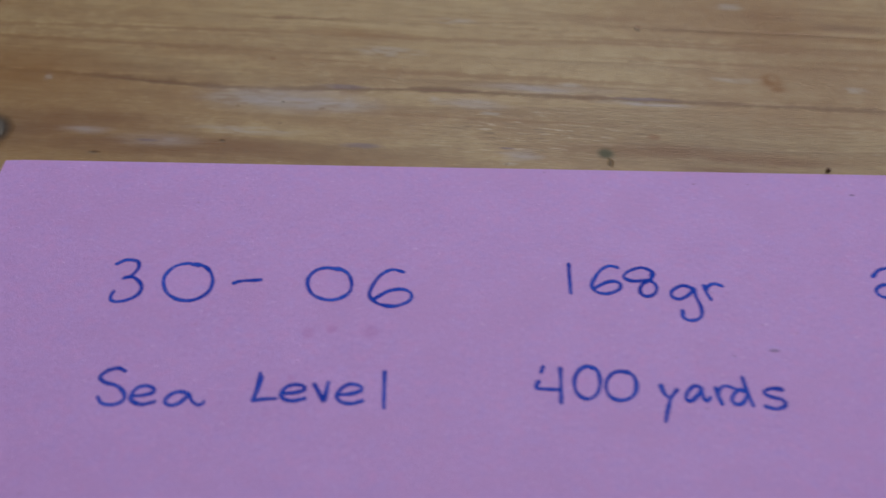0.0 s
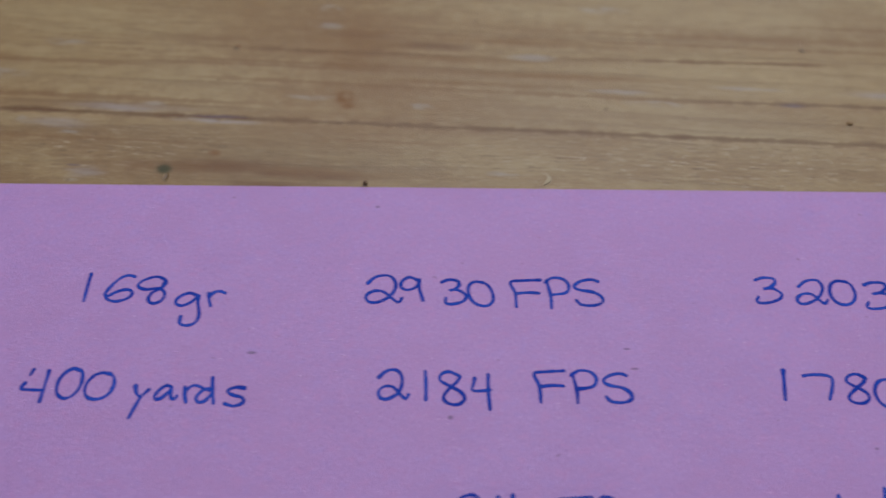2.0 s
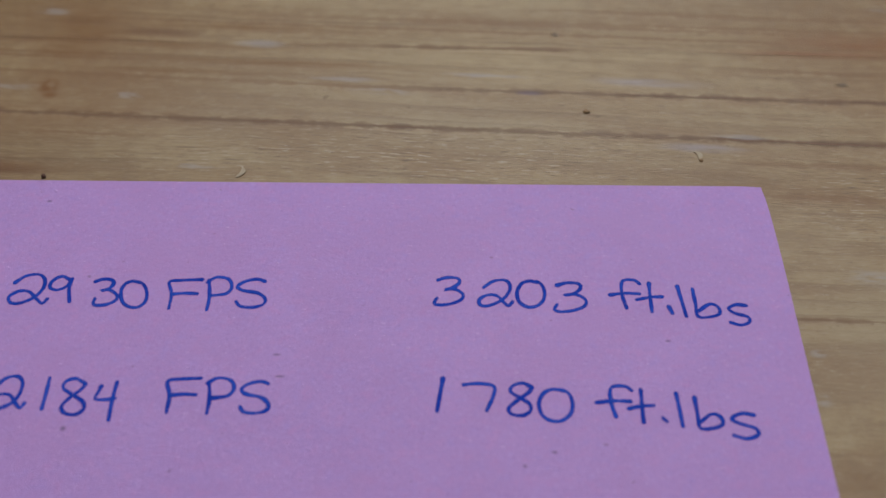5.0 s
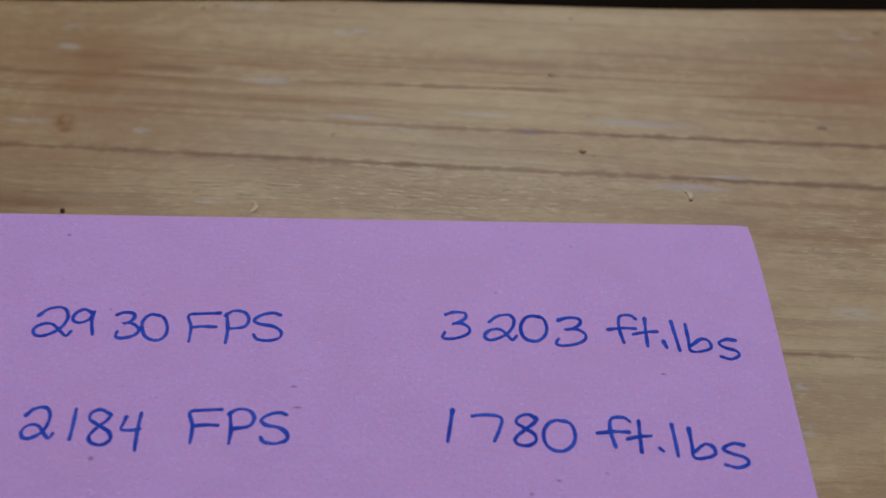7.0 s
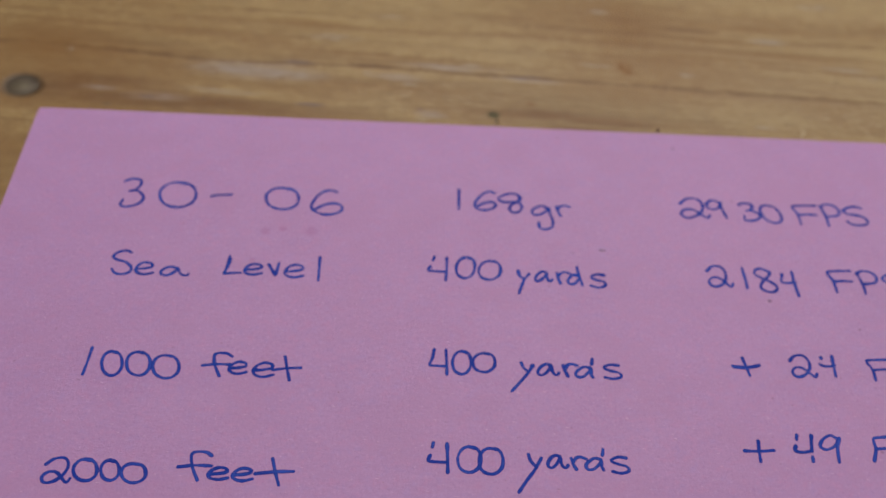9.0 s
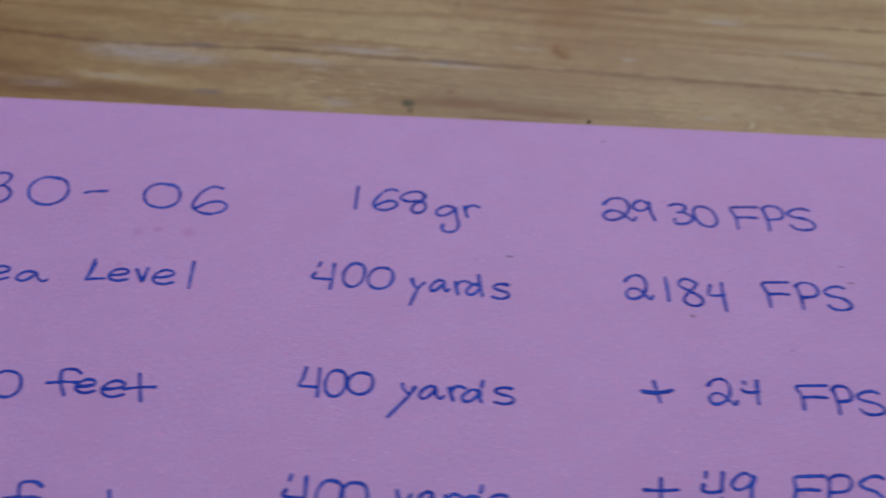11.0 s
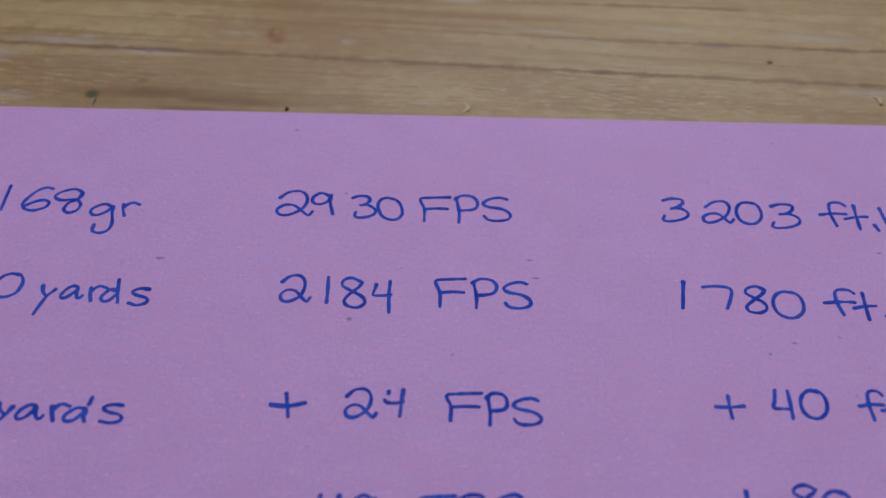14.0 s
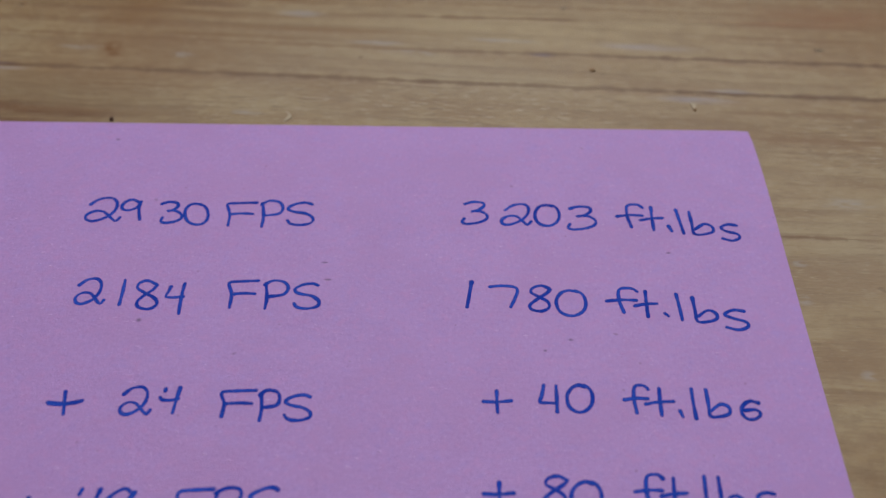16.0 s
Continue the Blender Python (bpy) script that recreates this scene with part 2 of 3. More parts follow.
    ochre = most([blob(146, 49, 13, 13, 0.33, q2), blob(60, 40.0, 12, 2.2, 0.33), blob(143, 43, 8, 5, 0.33), blob(166, 45.5, 20, 1.5, 0.33), blob(178, 52, 28, 1.3, 0.33), blob(188, 41.5, 34, 1.2, 0.33), blob(165, 38, 24, 0.9, 0.33), blob(-2, 24, 20, 10, 0.33)])
    col = m.mix(m.math("MULTIPLY", ochre, m.ramp(fine, 0.35, 0.62, 0.5, 0.88)), col, rgb(0.215, 0.098, 0.020))
    red = [blob(308, 54.0, 24, 4.0, 0.3), blob(300, 50.5, 22, 1.4, 0.3)]
    col = m.mix(m.math("MULTIPLY", most(red), m.ramp(fine, 0.35, 0.62, 0.5, 0.95)), col, rgb(0.240, 0.098, 0.026))
    # a small ring left by a drop
    ring = m.math("MULTIPLY", blob(142.2, 32.0, 2.5, 2.4, 0.25), m.math("SUBTRACT", 1.0, m.math("MULTIPLY", blob(142.6, 32.4, 1.25, 1.1, 0.3), 0.85)))
    ring = m.math("MULTIPLY", ring, m.ramp(m.noise(m.vec("MULTIPLY", p0, (0.9, 0.9, 0)), 1.0, 2.0), 0.34, 0.52, 0.6, 1.0))
    ring = m.math("MAXIMUM", ring, m.math("MULTIPLY", blob(142.9, 29.6, 1.9, 1.0, 0.25), 0.8))
    col = m.mix(m.math("MULTIPLY", ring, 0.95), col, rgb(0.205, 0.082, 0.012))
    spots = most([blob(44.2, 31.1, 0.9, 0.6), blob(118.0, 46.5, 0.8, 0.8), blob(117, 14.5, 1.6, 0.9)])
    col = m.mix(m.math("MULTIPLY", spots, 0.8), col, rgb(0.21, 0.085, 0.018))

    # pale scuffs and old paint traces, broken by the grain
    pale = [blob(42, 19.5, 11, 2.6), blob(57, 18.8, 9, 2.0), blob(67, 34.9, 8, 1.7), blob(41, 10.8, 11, 1.3),
            blob(87, 18.5, 2.6, 0.8), blob(90, 6.2, 2.2, 0.9), blob(102.5, 27.5, 3, 1.0), blob(115, 23.4, 9, 0.9), blob(134.5, 31.6, 5.5, 0.9), blob(79.6, 45.6, 5, 1.1),
            blob(137.7, 60.9, 2.8, 1.5), blob(137.8, 54.8, 4, 1.3), blob(158.5, 30.3, 3.4, 1.1), blob(209, 34.3, 7.5, 1.1)]
    pale += [blob(200, 64.6, 6.5, 1.5), blob(174.3, 12.3, 4.8, 0.8), blob(176, 71.6, 6, 1.6), blob(314, 71.8, 3.6, 1.2), blob(315, 66, 4.2, 1.0),
             blob(295.2, -6.4, 5.2, 1.9), blob(280.8, -30.8, 1.6, 1.5), blob(288.1, -46.4, 1.6, 1.2), blob(282, -22.2, 1.6, 0.9), blob(76, 21.5, 1.4, 1.2), blob(2, 22.3, 1.0, 1.2),
             blob(60, 62, 7, 2.0), blob(35, 62, 6, 1.5), blob(45, 56, 8, 1.2)]
    broken = m.ramp(m.noise(m.vec("MULTIPLY", g, (0.22, 0.9, 0)), 1.0, 3.0, 0.55), 0.38, 0.58, 0.1, 1.0)
    col = m.mix(m.math("MULTIPLY", m.math("MULTIPLY", most(pale), broken), 0.58), col, rgb(0.40, 0.365, 0.36))
    smear = m.ramp(m.noise(m.vec("MULTIPLY", g, (0.10, 0.5, 0)), 1.0, 4.0, 0.6), 0.28, 0.62, 0.3, 1.0)
    blue = [blob(201, 37.5, 7, 0.8), blob(229.4, 40.2, 9, 0.6), blob(278, 25.8, 6, 0.7), blob(183, 47.1, 5.5, 1.3)]
    lilac = [blob(49, 19.4, 18, 4.0, 0.33), blob(26, 7.2, 8, 1.8, 0.33), blob(12, 8.9, 5, 1.2, 0.33), blob(97, 26.2, 14, 1.3, 0.3), blob(84, 21.0, 8, 1.6, 0.33), blob(118, 23.3, 8, 0.7, 0.3), blob(92, 8.0, 4, 1.6, 0.33), blob(270, 22.5, 9, 1.3, 0.33), blob(262, 40, 12, 1.4, 0.33)]
    col = m.mix(m.math("MULTIPLY", m.math("MULTIPLY", most(lilac), smear), 0.66), col, rgb(0.36, 0.325, 0.37))
    col = m.mix(m.math("MULTIPLY", most(blue), 0.45), col, rgb(0.37, 0.36, 0.40))
    inky = [blob(58.8, 24.0, 5.2, 0.75), blob(116.4, 24.7, 7, 0.45), blob(238, 35.6, 3, 0.8), blob(89.5, 9.6, 1.6, 0.4), blob(24, 7.0, 2.4, 0.4), blob(63, 8.4, 4, 0.8)]
    col = m.mix(m.math("MULTIPLY", most(inky), 0.65), col, rgb(0.12, 0.075, 0.13))

    # dark pits and specks pressed into the surface
    pits = [blob(117.6, 45.9, 0.65, 0.7), blob(47.6, 18.9, 0.3, 0.35), blob(37.5, 7.8, 0.55, 0.4), blob(15, 3.2, 1.2, 0.4), blob(244.2, 53.6, 0.8, 0.75),
            blob(250.1, 73.2, 0.5, 0.6), blob(300.6, 41.6, 1.3, 0.7), blob(321, 73.8, 1.0, 0.6), blob(165.5, 70.1, 0.5, 0.6), blob(108.2, 7.4, 0.5, 1.4)]
    col = m.mix(m.math("MULTIPLY", most(pits), 0.75), col, rgb(0.085, 0.05, 0.025))
    olive = blob(107.5, 9.6, 1.8, 1.5, 0.22)
    col = m.mix(m.math("MULTIPLY", olive, 0.95), col, rgb(0.042, 0.043, 0.010))
    scat = m.ramp(m.noise(m.vec("MULTIPLY", p0, (0.30, 0.42, 0)), 1.0, 1.0), 0.74, 0.79)
    col = m.mix(m.math("MULTIPLY", scat, 0.5), col, rgb(0.16, 0.09, 0.04))

    # the knot: dark bark ring round a grey heart
    whole = blob(-6.0, 7.5, 5.2, 4.6, 0.12, com2.outputs[0])
    heart = blob(-6.2, 7.1, 3.5, 2.9, 0.3, com2.outputs[0])
    halo = blob(-5.0, 7.6, 10.5, 6.0, 0.33)
    col = m.mix(m.math("MULTIPLY", halo, 0.5), col, rgb(0.17, 0.10, 0.06))
    col = m.mix(m.math("MULTIPLY", whole, 0.92), col, rgb(0.035, 0.028, 0.028))
    col = m.mix(m.math("MULTIPLY", heart, 0.85), col, m.mix(fine, rgb(0.10, 0.085, 0.07), rgb(0.20, 0.17, 0.13)))

    height = m.math("MULTIPLY_ADD", fine, -0.4, m.math("MULTIPLY_ADD", mott, 0.6, m.math("MULTIPLY_ADD", pores, -0.4, m.math("MULTIPLY", dash, -0.7))))
    height = m.math("MULTIPLY_ADD", late, -0.3, height)
    height = m.math("MULTIPLY_ADD", m.math("MAXIMUM", main_line, most(dark_lines)), -0.25, height)
    height = m.math("MULTIPLY_ADD", most(pits), -1.2, height)
    height = m.math("MULTIPLY_ADD", m.math("SUBTRACT", whole, heart), -2.0, height)
    m.bump(height, 0.8, 0.00022)
    rough = m.math("MULTIPLY_ADD", cloud, 0.24, m.math("MULTIPLY_ADD", most(pale + [olive, ring]), 0.2, 0.28))
    col = m.vec("MULTIPLY", col, (0.880, 0.846, 0.778))       # old varnish over all of it
    return m.done(col, rough, 0.5)


def pink_paper():
    """Pink construction-weight paper with fibres, tiny flecks and a few smudges."""
    m = Nodes("pink_paper")
    p = m.coords((1000, 1000, 0))
    fibre = m.noise(m.vec("MULTIPLY", p, (1.5, 1.2, 0)), 1.0, 5.0, 0.8)
    mottle = m.noise(m.vec("MULTIPLY", p, (0.10, 0.13, 0)), 1.0, 4.0, 0.6)
    broad = m.noise(m.vec("MULTIPLY", p, (0.018, 0.022, 0)), 1.0, 2.0)
    col = m.mix(m.ramp(mottle, 0.3, 0.7), rgb(0.437, 0.258, 0.572), rgb(0.462, 0.276, 0.598))
    col = m.mix(m.ramp(broad, 0.35, 0.65, 0, 0.35), col, rgb(0.472, 0.267, 0.585))
    col = m.mix(m.ramp(fibre, 0.53, 0.68, 0, 0.52), col, rgb(0.58, 0.39, 0.71))
    col = m.mix(m.ramp(fibre, 0.47, 0.33, 0, 0.52), col, rgb(0.34, 0.195, 0.49))
    tint = m.noise(m.vec("MULTIPLY", m.vec("ADD", p, (91, 17, 0)), (0.42, 0.5, 0)), 1.0, 4.0, 0.7)
    col = m.mix(m.ramp(tint, 0.50, 0.66, 0, 0.40), col, rgb(0.53, 0.258, 0.555))
    col = m.mix(m.ramp(tint, 0.48, 0.32, 0, 0.35), col, rgb(0.385, 0.272, 0.640))
    blotch = m.noise(m.vec("MULTIPLY", m.vec("ADD", p, (55, 190, 0)), (0.05, 0.06, 0)), 1.0, 4.0, 0.65)
    col = m.mix(m.ramp(blotch, 0.48, 0.62, 0, 0.4), col, rgb(0.452, 0.252, 0.535))
    flecks = m.ramp(m.noise(m.vec("MULTIPLY", p, (0.55, 0.8, 0)), 1.0, 1.0), 0.765, 0.80)
    col = m.mix(m.math("MULTIPLY", flecks, 0.4), col, rgb(0.17, 0.10, 0.17))
    # long pale flecks put the paper's sparkle into its colour
    pale = m.ramp(m.noise(m.vec("MULTIPLY", m.vec("ADD", p, (310, 70, 0)), (0.8, 2.2, 0)), 1.0, 2.0), 0.66, 0.76)
    col = m.mix(m.math("MULTIPLY", pale, 0.55), col, rgb(0.66, 0.46, 0.70))

    def spot(cx, cy, rx, ry, fac, tone):
        d = m.vec("LENGTH", m.vec("MULTIPLY", m.vec("SUBTRACT", p, (cx, cy, 0)), (1 / rx, 1 / ry, 0)))
        return m.mix(m.math("MULTIPLY", m.ramp(d, 1.3, 0.3), fac), col, tone)

    for cx, cy, r in ((66.6, -35.5, 1.5), (56.8, -36.0, 1.2), (60.5, -35.2, 1.0), (55.0, -44.2, 0.7)):
        col = spot(cx, cy, r, r, 0.3, rgb(0.36, 0.12, 0.36))
    for cx, cy, rx, ry in ((163.7, -50.3, 0.5, 0.45), (238.4, -53.4, 0.5, 0.25), (233.9, -55.7, 0.35, 0.25), (195.7, -40.8, 0.8, 0.25), (194.8, -36.8, 0.7, 0.2), (150.2, -5.0, 0.5, 0.3), (129.5, -38.0, 0.9, 0.35), (258.0, -33.5, 0.5, 0.25)):
        col = spot(cx, cy, rx, ry, 0.65, rgb(0.10, 0.06, 0.13))
    lumps = m.noise(m.vec("MULTIPLY", m.vec("ADD", p, (13, 77, 0)), (0.75, 1.0, 0)), 1.0, 3.0, 0.6)
    height = m.math("MULTIPLY_ADD", lumps, 0.45, m.math("MULTIPLY_ADD", mottle, 0.5, m.math("MULTIPLY_ADD", pale, 0.8, fibre)))
    m.bump(height, 0.55, 0.0002)
    col = m.vec("MULTIPLY", col, (1.0, 0.955, 0.995))
    return m.done(col, 0.55, 0.33)


def blue_ink():
    """Ballpoint ink: streaky, a little uneven where the ball skipped."""
    m = Nodes("blue_ballpoint_ink")
    p = m.coords((1000, 1000, 0))
    uv = m.tree.nodes.new("ShaderNodeUVMap")
    sep = m.tree.nodes.new("ShaderNodeSeparateXYZ")
    m.put(sep.inputs[0], uv.outputs[0])
    rim = m.ramp(sep.outputs[0], 0.35, 0.9)               # the ball lays more ink along its two sides
    streak = m.noise(m.vec("MULTIPLY", p, (1.9, 1.9, 0)), 1.0, 4.0, 0.7)
    slow = m.noise(m.vec("MULTIPLY", p, (0.16, 0.16, 0)), 1.0, 2.0)
    core = m.mix(m.ramp(slow, 0.35, 0.65), rgb(0.011, 0.040, 0.36), rgb(0.026, 0.078, 0.49))
    core = m.mix(m.ramp(streak, 0.54, 0.72, 0, 0.5), core, rgb(0.13, 0.13, 0.50))
    col = m.mix(m.math("MULTIPLY", rim, 0.8), core, rgb(0.007, 0.027, 0.30))
    return m.done(col, 0.75, 0.08)


PINE, PAPER, INK = worn_pine(), pink_paper(), blue_ink()
WALL = plain("off_white_wall_paint", (0.62, 0.60, 0.56), 0.8, 6.0, 0.05)
# near-black brown: the shade beyond the table's far edge is in this colour
SHADED_FLOOR = plain("floor_with_painted_shade", (0.008, 0.005, 0.003), 0.9, 12.0, 0.4, 0.001, 0.05)
FRAME = plain("white_lamp_paint", (0.75, 0.75, 0.73), 0.5, 20.0, 0.05)
GLOW = plain("lamp_diffuser", (0.8, 0.8, 0.78), 0.5, 20.0, 0.02)
# glow for the diffuser of the assumed lamp
GLOW.node_tree.nodes["Principled BSDF"].inputs["Emission Color"].default_value = rgb(1, 0.98, 0.95)
GLOW.node_tree.nodes["Principled BSDF"].inputs["Emission Strength"].default_value = 4.0
CRUMB_DARK = plain("dark_brown_crumb", (0.12, 0.06, 0.042), 0.8, 900.0, 0.5, 0.00002)
SLIVER = plain("pale_wood_sliver", (0.42, 0.33, 0.23), 0.8, 900.0, 0.3, 0.00002)
CRUMB_TAN = plain("tan_wood_crumb", (0.26, 0.155, 0.075), 0.8, 900.0, 0.4, 0.00002)


# ---- mesh helpers ----
def part(name, bm, material, parent=None, label=""):
    me = bpy.data.meshes.new(name)
    bm.to_mesh(me)
    bm.free()
    me.materials.append(material)
    ob = new(name, me)
    ob.parent = parent
    return tagged(ob, label)


def box(x0, x1, y0, y1, z0, z1, bevel=0.0, segments=3):
    bm = bmesh.new()
    bmesh.ops.create_cube(bm, size=1, matrix=Matrix.Translation(((x0 + x1) / 2, (y0 + y1) / 2, (z0 + z1) / 2)) @ Matrix.Diagonal((x1 - x0, y1 - y0, z1 - z0, 1)))
    if bevel:
        bmesh.ops.bevel(bm, geom=bm.edges[:], offset=bevel, segments=segments, profile=0.5, affect="EDGES")
    return bm


def setting(name, bm, material, label, category):
    return tagged(part(name, bm, material), label, category, kind="structure")


# ---- the room ----
X0, X1, Y0 = -1.9, 2.6, -2.6
setting("floor", box(X0, X1, Y0, WALL_Y, FLOOR_Z - 0.1, FLOOR_Z), SHADED_FLOOR, "floor behind the table, its shade painted in as near-black brown", "floor")
setting("ceiling", box(X0 - 0.1, X1 + 0.1, Y0 - 0.1, WALL_Y + 0.15, CEIL_Z, CEIL_Z + 0.1), WALL, "plain off-white painted ceiling over the room", "ceiling")
setting("wall_west", box(X0 - 0.1, X0, Y0, WALL_Y, FLOOR_Z - 0.1, CEIL_Z), WALL, "plain off-white painted side wall", "wall")
setting("wall_east", box(X1, X1 + 0.1, Y0, WALL_Y, FLOOR_Z - 0.1, CEIL_Z), WALL, "plain off-white painted side wall", "wall")
setting("wall_south", box(X0 - 0.1, X1 + 0.1, Y0 - 0.1, Y0, FLOOR_Z - 0.1, CEIL_Z), WALL, "plain off-white painted rear wall", "wall")
setting("wall_north", box(X0 - 0.1, X1 + 0.1, WALL_Y, WALL_Y + 0.1, FLOOR_Z - 0.1, CEIL_Z), WALL, "plain off-white painted wall beyond the table", "wall")
# invented fixture around the area light, never in view
assumed_ceiling_light = tagged(new("assumed_ceiling_light"), "unseen flat white rectangular ceiling lamp, added as the room's assumed light", "ceiling lamp")
for fx0, fx1, fy0, fy1 in ((-0.6, 0.6, -0.3, -0.27), (-0.6, 0.6, 0.27, 0.3), (-0.6, -0.57, -0.27, 0.27), (0.57, 0.6, -0.27, 0.27)):
    part("lamp_frame", box(LAMP[0] + fx0, LAMP[0] + fx1, LAMP[1] + fy0, LAMP[1] + fy1, CEIL_Z - 0.06, CEIL_Z, 0.004), FRAME, assumed_ceiling_light)
part("diffuser", box(LAMP[0] - 0.568, LAMP[0] + 0.568, LAMP[1] - 0.268, LAMP[1] + 0.268, CEIL_Z - 0.05, CEIL_Z - 0.045), GLOW, assumed_ceiling_light, "glowing white plastic diffuser of the added ceiling lamp")

# ---- the table ----
TOP_Z = -0.0003
TURN = radians(1.0)
EDGE = Vector((0.17, 0.0678, 0))         # a point on the far edge
table = tagged(new("table"), "worn varnished pine table with scuffs and a dark knot", "table")


def turned(bm):
    """Turns table parts about the far edge's point."""
    bmesh.ops.transform(bm, matrix=Matrix.Translation(EDGE) @ Matrix.Rotation(TURN, 4, "Z"), verts=bm.verts)
    return bm


def worn_board(x0, x1, y0, y1, z0, z1, radius):
    """A thick board whose long edges are rounded and a little wavy from wear."""
    bm = bmesh.new()
    ring = []
    for k in range(7):
        a = radians(15 * k)
        ring.append((y1 - radius + radius * math.sin(a), z1 - radius + radius * math.cos(a)))
    ring += [(y1, z0 + 0.002), (y1 - 0.002, z0), (y0 + 0.002, z0), (y0, z0 + 0.002)]
    for k in range(7):
        a = radians(90 - 15 * k)
        ring.append((y0 + radius - radius * math.sin(a), z1 - radius + radius * math.cos(a)))
    n, loops = 90, []
    for i in range(n + 1):
        x = x0 + (x1 - x0) * i / n
        wave = 0.0009 * noise.noise((x * 14, 0.3, 0)) + 0.0004 * noise.noise((x * 60, 2.0, 0)) + 0.0012 * math.exp(-(((x - 0.02) / 0.075) ** 2))
        loops.append([bm.verts.new((x, yy + (wave if k < 8 else 0), zz)) for k, (yy, zz) in enumerate(ring)])
    for a, b in zip(loops, loops[1:]):
        for k in range(len(ring)):
            f = bm.faces.new((a[k], b[k], b[(k + 1) % len(ring)], a[(k + 1) % len(ring)]))
            f.smooth = k < 6 or k > len(ring) - 8
    bm.faces.new(loops[0])
    bm.faces.new(list(reversed(loops[-1])))
    bmesh.ops.recalc_face_normals(bm, faces=bm.faces)
    return bm


part("tabletop", turned(worn_board(-0.72, 0.62, -0.72, 0.0, TOP_Z - 0.03, TOP_Z, 0.0055)), PINE, table)
LEG = ((-0.66, -0.06), (0.56, -0.06), (-0.66, -0.66), (0.56, -0.66))
for lx, ly in LEG:
    part("leg", turned(box(lx - 0.03, lx + 0.03, ly - 0.03, ly + 0.03, FLOOR_Z, TOP_Z - 0.0301, 0.004)), PINE, table)
for ax0, ax1, ay0, ay1 in ((-0.63, 0.53, -0.07, -0.05), (-0.63, 0.53, -0.67, -0.65), (-0.67, -0.65, -0.63, -0.09), (0.55, 0.57, -0.63, -0.09)):
    part("apron", turned(box(ax0, ax1, ay0, ay1, TOP_Z - 0.11, TOP_Z - 0.0301, 0.002)), PINE, table)

# ---- the sheet of paper ----
W, H, THICK = 0.2794, 0.2159, 0.00016


def sheet_z(x, y):
    """The paper lies nearly flat, with faint ripples and edges that lift a hair."""
    lift = 0.000004 * (max(0.0, 1 - min(x, W - x) / 0.02) ** 2 + max(0.0, 1 + y / 0.015) ** 2)
    return 0.00003 * noise.noise((x * 22, y * 22, 0)) + lift


def paper_sheet():
    """A letter sheet as a thin curved slab with slightly worn corners."""
    bm = bmesh.new()
    nx, ny, top, low = 84, 64, [], []
    for j in range(ny + 1):
        for i in range(nx + 1):
            x, y = W * i / nx, -H * j / ny
            if i in (0, nx) and j in (0, ny):
                x, y = x + (0.0002 if i == 0 else -0.0002), y + (-0.0002 if j == 0 else 0.0002)
            s = -y / 0.018
            x += 0.00045 * s * math.exp(1 - s) * max(0.0, 1 - (W - x) / 0.012)
            z = sheet_z(x, y)
            top.append(bm.verts.new((x, y, z)))
            low.append(bm.verts.new((x, y, z - THICK)))
    at = lambda i, j: j * (nx + 1) + i
    for j in range(ny):
        for i in range(nx):
            k = (at(i, j), at(i, j + 1), at(i + 1, j + 1), at(i + 1, j))
            bm.faces.new([top[n] for n in k]).smooth = True
            bm.faces.new([low[n] for n in reversed(k)]).smooth = True
    rim = [at(i, 0) for i in range(nx + 1)] + [at(nx, j) for j in range(1, ny + 1)] + [at(i, ny) for i in range(nx - 1, -1, -1)] + [at(0, j) for j in range(ny - 1, 0, -1)]
    for a, b in zip(rim, rim[1:] + rim[:1]):
        bm.faces.new((top[a], top[b], low[b], low[a]))
        for pair in ((top[a], top[b]), (low[a], low[b])):
            bm.edges.get(pair).smooth = False
    bmesh.ops.recalc_face_normals(bm, faces=bm.faces)
    return bm


note = tagged(new("paper_sheet"), "pink paper sheet with blue handwritten ballistics notes on the table", "paper")
part("sheet", paper_sheet(), PAPER, note)

# ---- handwriting: pen strokes of each character in a unit box ----
PEN = {}
PEN["0"] = [[(.72, .93), (.5, 1), (.22, .92), (.04, .7), (0, .45), (.1, .17), (.36, .01), (.66, .02), (.92, .22), (1, .52), (.92, .82), (.72, .98), (.58, .97)]]
PEN["1"] = [[(1, 1), (.55, .5), (0, 0)]]
PEN["l"] = [[(0, 1), (.45, .5), (1, 0)]]
PEN["2"] = [[(.12, .72), (.42, .95), (.76, 1), (.92, .82), (.88, .52), (.64, .2), (.26, .0), (.03, .04), (0, .24), (.24, .42), (.52, .4), (.72, .16), (.87, .0), (1, .16)]]
PEN["3"] = [[(.08, .9), (.42, 1), (.8, .96), (.84, .8), (.62, .62), (.32, .55), (.68, .58), (.98, .4), (.94, .2), (.6, .05), (.16, 0), (0, .08), (.08, .24)]]
PEN["4"] = [[(.22, 1), (.12, .6), (0, .38), (.4, .35), (.8, .33)], [(.84, .97), (.88, .5), (.9, 0)]]
PEN["4c"] = [[(.34, .9), (.18, .72), (.04, .55), (.45, .53), (.9, .56)], [(1, 1), (.8, .55), (.6, 0)]]
PEN["4d"] = [[(.34, .95), (.3, .84)], [(.08, .6), (.16, .5), (.5, .47), (.88, .54)], [(1, 1), (.8, .55), (.6, 0)]]
PEN["4g"] = [[(.14, 1), (.11, .84)], [(.05, .6), (0, .42), (.36, .36), (.74, .4)], [(.86, 1), (.84, .72), (.84, .38)], [(.85, .17), (.86, 0)]]
PEN["4h"] = [[(.22, 1), (.17, .84)], [(.08, .58), (0, .4), (.4, .36), (.8, .35)], [(.84, .97), (.88, .5), (.9, 0)]]
